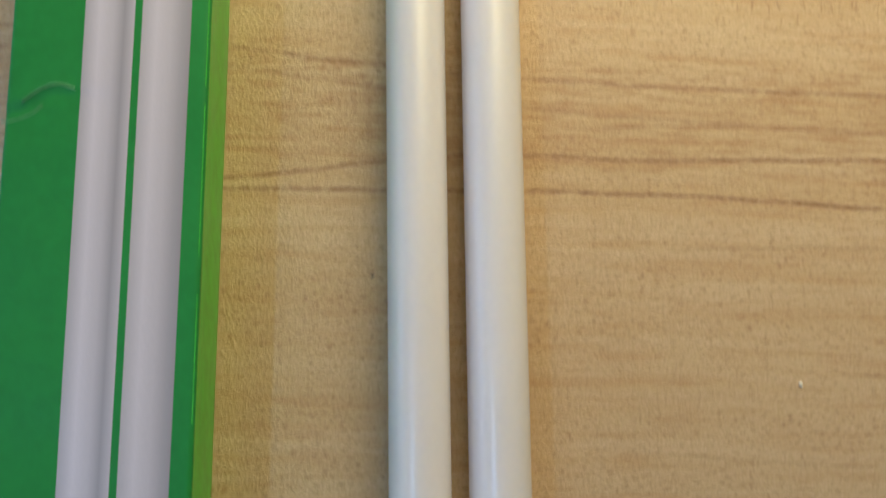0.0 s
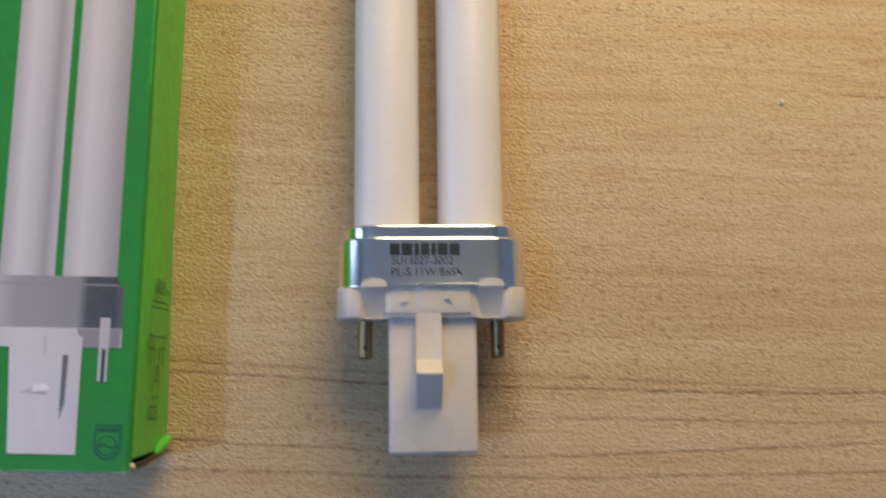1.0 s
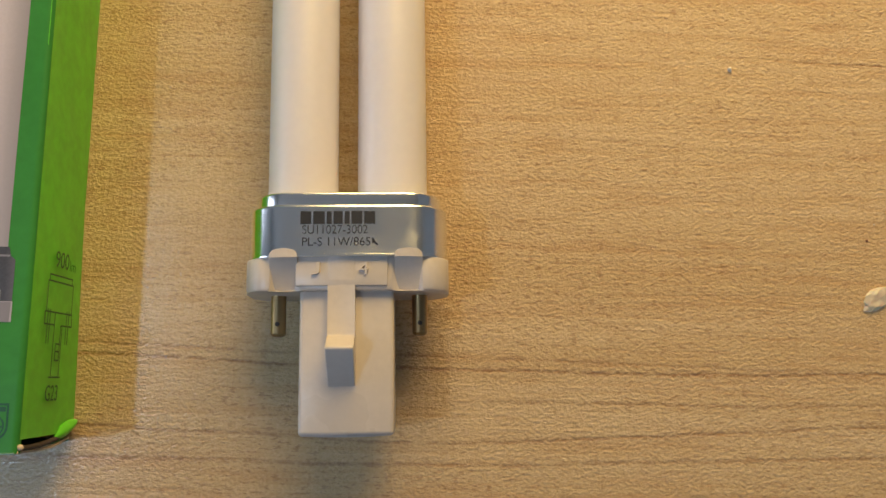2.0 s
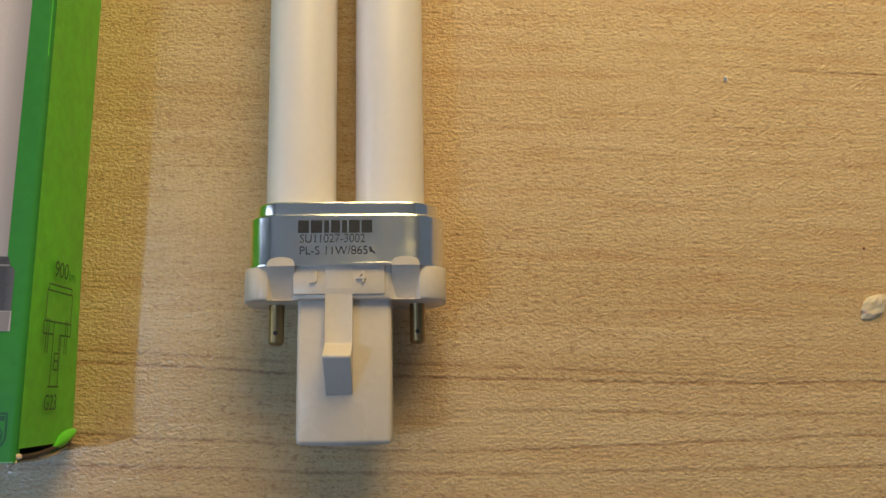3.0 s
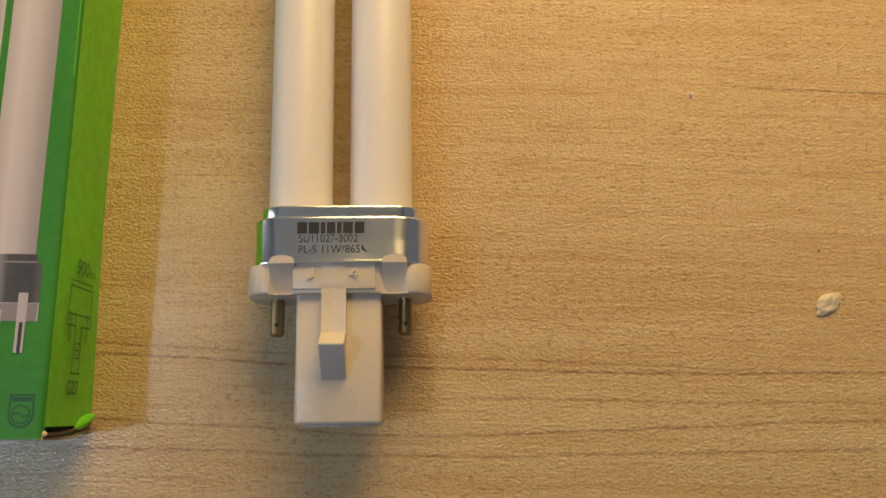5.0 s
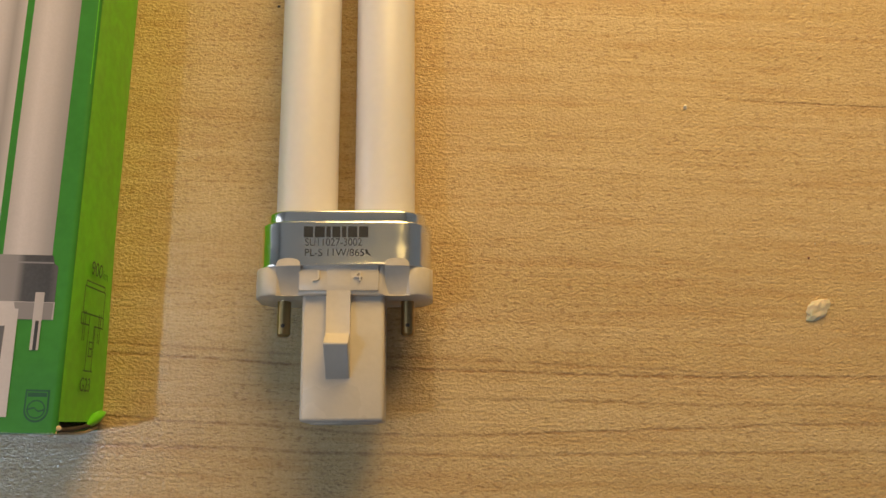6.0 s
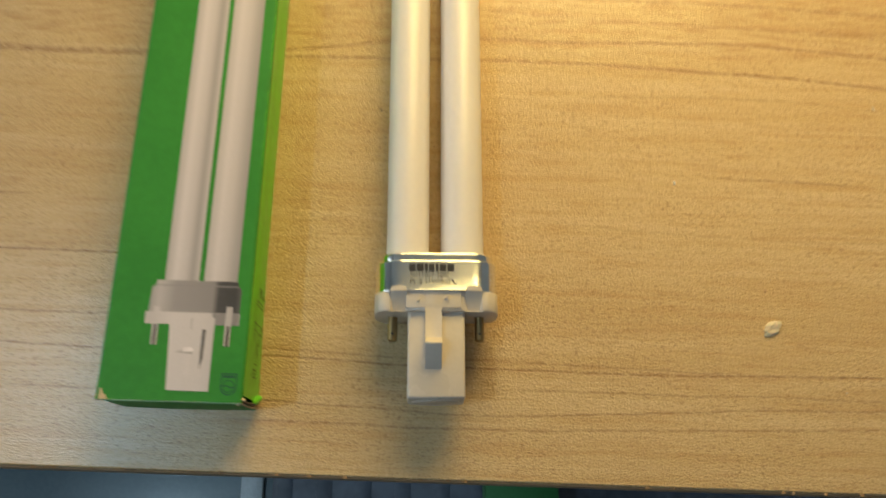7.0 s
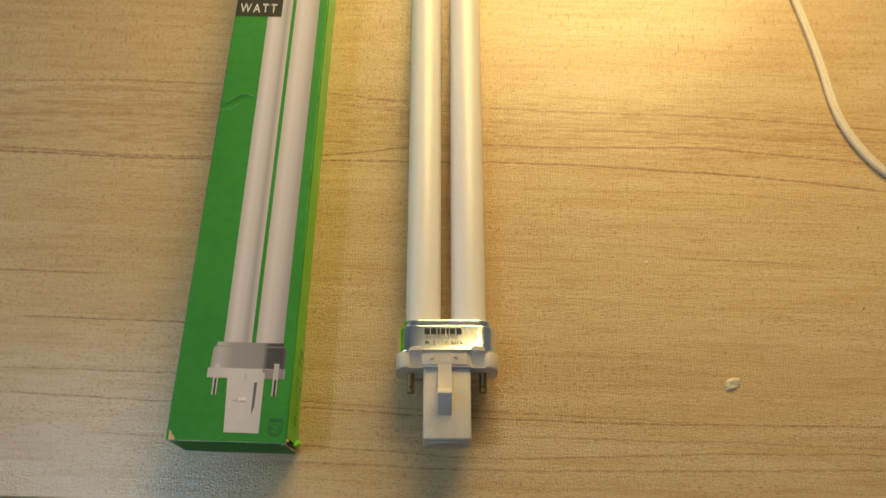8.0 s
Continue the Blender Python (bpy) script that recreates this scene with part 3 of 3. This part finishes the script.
    # a dark rod stands in for the shade inside the open gap
    part("gap_shade", hose([(-0.9 * MM, -0.5 * MM, 19.6 * MM), (-0.55 * MM, -0.4 * MM, 14 * MM), (-0.5 * MM, 0.1 * MM, 8 * MM), (-0.65 * MM, 0.9 * MM, 3.2 * MM)], 0.42 * MM, 8), SPECK_AND_SHADE, box, "dark rod painted as the shade in the gap behind the card edge")

    def tab(u, v):
        swell = math.sin(math.pi * v) ** 0.8
        wide = (u - 0.5) * 2.6 * swell
        return (-0.5 + 1.0 * v + 0.75 * swell * math.sin(math.pi * u), 0.2 + 2.6 * v + 0.8 * wide, 8.2 - 7.0 * v + 0.35 * wide), (0.8, -0.3, 0.4)

    part("lifted_tab", sheet(10, 14, tab, 0.35), LIME, box, "small lime tab bent outwards")
    # thin pale lines laid along the two ridges of the dent
    for line in (CREASE[1:], [(-36.4, 113.4), (-34.0, 113.8), (-31.5, 114.9), (-29.5, 116.6)]):
        at = [(x * MM, (y + 0.3) * MM, (BOX_H + lid_height(x, y + 0.3) + 0.02) * MM) for x, y in line]
        part("crease_ridge", hose(at, 0.13 * MM, 8), CREASED, top, "pale ridge of the crease")
    art_on_lid(top)
    art_on_side(flank)
    return box


def patch(points, lift, parent, name, material, label=""):
    """A print on the carton's upper panel: a finely cut outline laid on its surface."""
    bm = bmesh.new()
    bm.faces.new([bm.verts.new((x, y, 0)) for x, y in points])
    for k in range(int(BOX_L)):
        if min(p[1] for p in points) < k < max(p[1] for p in points):
            bmesh.ops.bisect_plane(bm, geom=bm.verts[:] + bm.edges[:] + bm.faces[:], plane_co=(0, k, 0), plane_no=(0, 1, 0))
    for k in range(1, int(BOX_W)):
        bmesh.ops.bisect_plane(bm, geom=bm.verts[:] + bm.edges[:] + bm.faces[:], plane_co=(-k, 0, 0), plane_no=(1, 0, 0))
    for v in bm.verts:
        x, y = v.co.x, v.co.y
        v.co = Vector((x, y, BOX_H + lid_height(x, y) + lift)) * MM
    return part(name, bm, material, parent, label)


def quad(x0, x1, y0, y1):
    return [(x0, y0), (x1, y0), (x1, y1), (x0, y1)]


def art_on_lid(top):
    left = printed("print_tube_left", [(-23.1 * MM, 0.40), (-20.5 * MM, 0.60), (-18.0 * MM, 0.50), (-16.2 * MM, 0.32), (-14.4 * MM, 0.50)])
    right = printed("print_tube_right", [(-13.0 * MM, 0.44), (-10.5 * MM, 0.58), (-8.0 * MM, 0.50), (-6.0 * MM, 0.36), (-4.6 * MM, 0.30)])
    band = printed("print_cap", [(-26.2 * MM, 0.32), (-24.0 * MM, 0.46), (-20.0 * MM, 0.30), (-10.4 * MM, 0.25), (-8.9 * MM, 0.06), (-4.5 * MM, 0.045), (-3.2 * MM, 0.10)])
    pale = printed("print_base", [(-26.3 * MM, 0.50), (-20 * MM, 0.58), (-12 * MM, 0.55), (-3.0 * MM, 0.40)])
    slot_ink = printed("print_slot", [(-13 * MM, 0.08), (-11 * MM, 0.12)])
    soft_ink = printed("print_soft", [(-19 * MM, 0.46), (-14 * MM, 0.34)])
    light_ink = printed("print_light", [(-17 * MM, 0.66), (-13 * MM, 0.78)])
    pale_ink = printed("print_pale", [(-17 * MM, 0.56), (-14 * MM, 0.59)])
    part_shade = printed("print_shade", [(-26 * MM, 0.30), (-3 * MM, 0.22)])
    patch(quad(-23.1, -14.4, 29.0, 236), 0.03, top, "printed_tube", left, "printed white lamp tube")
    patch(quad(-13.1, -4.5, 29.0, 236), 0.03, top, "printed_tube", right, "printed white lamp tube")
    for y0, y1 in ((62, 84), (91, 118), (121, 164), (166, 240)):
        patch([(right_fold(y0) - 0.42, y0), (right_fold(y0) - 0.28, y0), (right_fold(y1) - 0.28, y1), (right_fold(y1) - 0.42, y1)], 0.03, top, "rubbed_fold", LIME, "lime print rubbed pale along the fold")
    cap = patch([(-26.3, 21.0), (-3.2, 21.0), (-3.2, 27.6), (-3.9, 28.2), (-4.3, 29.6), (-24.9, 29.6), (-25.2, 28.2), (-26.0, 27.6)], 0.06, top, "printed_cap", band, "printed grey lamp cap")
    patch(quad(-25.2, -4.0, 28.1, 28.4), 0.09, cap, "printed_line", part_shade)
    patch([(-26.9, 18.2), (-20.6, 18.2), (-9.2, 18.2), (-3.1, 18.2), (-3.1, 21.3), (-8.8, 21.3), (-21.0, 21.3), (-26.9, 21.3)], 0.08, top, "printed_flange", pale, "printed pale lamp base")
    patch([(-10.2, 21.2), (-3.3, 21.2), (-3.4, 18.2), (-9.2, 18.2)], 0.10, top, "printed_shade", part_shade)
    patch(quad(-6.6, -5.0, 18.0, 23.0), 0.12, top, "printed_groove", pale)
    patch(quad(-25.0, -23.4, 18.0, 22.6), 0.12, top, "printed_groove", pale)
    patch([(-19.6, 1.6), (-9.1, 1.5), (-9.2, 20.0), (-20.6, 20.0)], 0.13, top, "printed_post", pale, "printed pale lamp post")
    patch([(-12.0, 6.8), (-11.3, 9.6), (-11.2, 17.0), (-12.1, 17.0), (-12.1, 10)], 0.16, top, "printed_slot", slot_ink)
    patch([(-18.6, 11.0), (-14.2, 10.7), (-14.0, 11.6), (-16.5, 11.8)], 0.15, top, "printed_latch", soft_ink)
    patch([(-16.6, 11.2), (-14.3, 11.3), (-13.7, 11.8), (-14.6, 12.5), (-16.2, 12.3)], 0.17, top, "printed_latch", light_ink, "pale printed latch")
    patch(quad(-15.1, -14.9, 17.0, 20.0), 0.15, top, "printed_line", soft_ink)
    patch(quad(-16.3, -14.4, 5.5, 10.6), 0.15, top, "printed_line", pale_ink)
    for cx in (-24.1, -5.8):
        patch(quad(cx - 0.75, cx + 0.75, 12.9, 18.3), 0.14, top, "printed_pin", pale)
        patch(quad(cx - 0.25, cx + 0.35, 12.9, 18.0), 0.17, top, "printed_pin", DARK_PRINT)
    patch([(-35.8, -1.0), (-33.7, -1.0), (-34.2, 0.1), (-34.9, 0.6), (-35.2, 1.5), (-35.8, 1.9)], 0.06, top, "worn_spot", CARTON, "bare worn card at the corner")
    # shield mark: outline only, no letters
    shield = [(-6.3, 6.2), (-2.2, 6.2)] + [(-4.25 + 2.1 * math.cos(a), 2.8 + 2.1 * math.sin(a)) for a in np.linspace(0.1, -math.pi - 0.1, 14)]
    inner = [(-4.25 + 0.86 * (x + 4.25), 3.5 + 0.88 * (y - 3.5)) for x, y in shield]
    patch(shield, 0.05, top, "shield_mark", DARK_GREEN, "small dark shield mark")
    patch(inner, 0.08, top, "shield_field", GREEN)
    patch(quad(-5.9, -2.6, 5.0, 5.7), 0.11, top, "shield_bar", DARK_GREEN)
    ring = [(-4.25 + 1.6 * math.cos(a), 2.9 + 1.6 * math.sin(a)) for a in np.linspace(0, 2 * math.pi, 20, endpoint=False)]
    patch(ring, 0.10, top, "shield_ring", DARK_GREEN)
    patch([(-4.25 + 0.84 * (x + 4.25), 2.9 + 0.84 * (y - 2.9)) for x, y in ring], 0.12, top, "shield_ring_field", GREEN)
    patch([(-5.7, 3.0), (-4.6, 3.3), (-3.8, 2.7), (-2.8, 3.0), (-2.8, 2.7), (-3.8, 2.4), (-4.6, 3.0), (-5.7, 2.7)], 0.14, top, "shield_wave", DARK_GREEN)
    # dark panel with the power
    panel = patch(quad(-35.2, -18.1, 154.7, 196), 0.10, top, "power_panel", DARK_PRINT, "dark brown printed panel with white letters")
    lettering("power_word", "WATT", 13.6, 4.0, Matrix.Translation((-33.7 * MM, 156.4 * MM, (BOX_H + 0.42) * MM)), WHITE_INK, panel, spread=1.35)
    for x0 in (-32.0, -26.2):
        patch(quad(x0, x0 + 3.6, 163.6, 174), 0.14, panel, "power_figure", WHITE_INK)


def art_on_side(flank):
    """The line drawing on the lime panel: across is down the panel, up is along the carton."""
    def strip(name, a0, a1, y0, y1, lift=-0.15):
        own = bmesh.new()
        own.faces.new([own.verts.new((lift * MM, y * MM, z * MM)) for y, z in ((y0, 21.9 - a0), (y0, 21.9 - a1), (y1, 21.9 - a1), (y1, 21.9 - a0))])
        return part(name, own, DARK_GREEN, flank)

    w = 0.26
    for a0, a1, y in ((6.4, 15.4, 26.1), (6.0, 15.9, 25.1), (6.0, 15.9, 20.2), (5.6, 9.6, 18.2), (12.0, 16.2, 18.2), (8.8, 13.2, 9.9), (10.4, 12.0, 12.6), (10.4, 12.0, 14.0), (10.4, 12.0, 15.2)):
        strip("drawn_line", a0, a1, y, y + w)
    for a, y0, y1 in ((6.4, 25.1, 26.3), (15.3, 25.1, 26.3), (6.0, 20.2, 25.2), (15.8, 20.2, 25.2), (5.6, 18.2, 20.4), (16.1, 18.2, 20.4), (9.4, 9.9, 20.2), (12.4, 9.9, 18.4), (10.4, 12.6, 15.3), (11.9, 12.6, 18.3), (6.7, 15.3, 20.8), (7.5, 15.3, 20.8), (14.0, 15.3, 20.8), (14.8, 15.3, 20.8)):
        strip("drawn_line", a, a + w, y0, y1)
    turn = Matrix(((0, 0, 1, -0.00015), (0, 1, 0, 0), (-1, 0, 0, 0), (0, 0, 0, 1)))

    def written(name, words, width, height, a, y, ink):
        m = Matrix.Translation((0, y * MM, (21.9 - a) * MM)) @ turn
        lettering(name, words, width, height, m, ink, flank)

    written("flux_figure", "900", 5.2, 2.6, 8.2, 27.6, DARK_GREEN)
    written("flux_unit", "lm", 2.4, 1.7, 13.8, 27.6, GREEN)
    written("base_type", "G23", 4.6, 2.5, 8.2, 6.3, DARK_GREEN)


carton()


# ---- cord and small things on the table ----
cord = thing("power_cord", pose(0, 0, 0), "cream flat twin-core power cord lying on the table", "cord")
LINE = [(114, 420), (120, 320), (129, 232), (138.3, 190), (141.6, 178), (145.8, 151), (148.6, 125.5), (155.0, 109.5), (164, 98.5), (179, 86), (205, 78), (262, 84), (330, 120)]
for off in (-0.62, 0.62):
    pts = []
    for k, (x, y) in enumerate(LINE):
        (ax, ay), (bx, by) = LINE[max(0, k - 1)], LINE[min(len(LINE) - 1, k + 1)]
        d = math.hypot(bx - ax, by - ay)
        pts.append(((x + off * (by - ay) / d) * MM, (y - off * (bx - ax) / d) * MM, 1.14 * MM))
    part("cord_core", hose(pts, 1.12 * MM), CORD, cord)


def flake(name, x, y, sx, sy, sz, turn, material, label, category, seed, dish=0.0):
    bm = bmesh.new()
    bmesh.ops.create_icosphere(bm, subdivisions=4 if sx > 1 else 2, radius=1.0)
    for v in bm.verts:
        c = v.co.copy()
        r = math.hypot(c.x, c.y)
        ripple = 1 + 0.30 * noise.noise(c * 1.3 + Vector((seed, 0, 0))) + 0.16 * noise.noise(c * 3.1 + Vector((0, seed, 0)))
        z = c.z * (1 + 0.5 * noise.noise(c * 2.2 + Vector((0, 0, seed))))
        if c.z > 0:
            z -= dish * math.exp(-(r / 0.45) ** 2)
        v.co = Vector((c.x * sx * ripple, c.y * sy * ripple, max(-0.35, z) * sz)) * MM
    low = min(v.co.z for v in bm.verts)
    ob = part(name, bm, material)
    ob.matrix_world = pose(x * MM, y * MM, -low, 0, 0, turn)
    return tagged(ob, label, category)


flake("wax_flake", 94.6, 21.3, 2.9, 1.75, 0.75, 42, FLAKE, "small cream flake with a curled rim on the table", "crumb", 2.3, 0.55)
flake("plaster_grain", 70.4, 65.0, 0.34, 0.5, 0.6, 20, GRAIN, "tiny pale upright grain on the table", "crumb", 5.1)
flake("rust_grain", 94.0, 32.2, 0.24, 0.28, 0.14, 0, RUST, "tiny rust-red grain on the table", "crumb", 6.2)
flake("thread_scrap", 133.5, 89.6, 0.28, 0.85, 0.16, 25, FLAKE, "tiny pale scrap of thread on the table", "crumb", 7.7)
flake("plaster_grain", 113.4, 3.4, 0.28, 0.26, 0.25, 0, FLAKE, "tiny white grain near the table's front rim", "crumb", 8.8)
flake("plaster_grain", 95.6, 35.2, 0.16, 0.16, 0.14, 0, FLAKE, "tiny white grain beside a rust grain", "crumb", 3.8)
flake("dark_grain", 147.7, 78.8, 0.30, 0.36, 0.14, 40, SPECK_AND_SHADE, "tiny dark grain on the table", "crumb", 9.1)
flake("dark_grain", 143.7, 48.0, 0.42, 0.30, 0.16, 10, RUST, "tiny brown grain on the table", "crumb", 1.4)
flake("dark_grain", -16.5, 87.8, 0.34, 0.30, 0.12, 0, SPECK_AND_SHADE, "tiny dark grain beside the tubes", "crumb", 4.4)

# ---- things on the floor, seen past the table's front rim ----
MAT = plain("dark_mat_rubber", (0.075, 0.095, 0.135), 0.45, 60, 0.0004, 0.35)
mat = thing("floor_mat", pose(0.33, -0.05, FLOOR), "dark blue-grey ribbed mat on the floor", "mat")
part("mat_sheet", block(-500, 520, -330, 330, 0, 6, 2), MAT, mat)
for k in range(24):
    part("mat_rib", block(-495 + 43 * k, -478 + 43 * k, -326, 326, 5.5, 6.8, 0.6), MAT, mat)
crate = thing("green_carton", pose(0.095, -0.03, FLOOR + 0.009), "dark green card box standing on the floor mat", "box")
part("box_body", block(-35, 38, -110, 110, 0, 60, 1.5), plain("floor_box_green", (0.02, 0.13, 0.04), 0.5, 300), crate)
part("box_lid", block(-36, 39, -111, 111, 60, 66, 1.2), plain("floor_box_lid", (0.022, 0.15, 0.045), 0.5, 300), crate)
strip_ob = thing("floor_trim", pose(-0.192, -0.05, FLOOR), "pale plastic trim along the mat's edge", "trim", kind="structure")
part("trim_bar", block(-12, 12, -330, 330, 0, 9, 2), plain("pale_trim", (0.45, 0.52, 0.58), 0.35, 300), strip_ob)
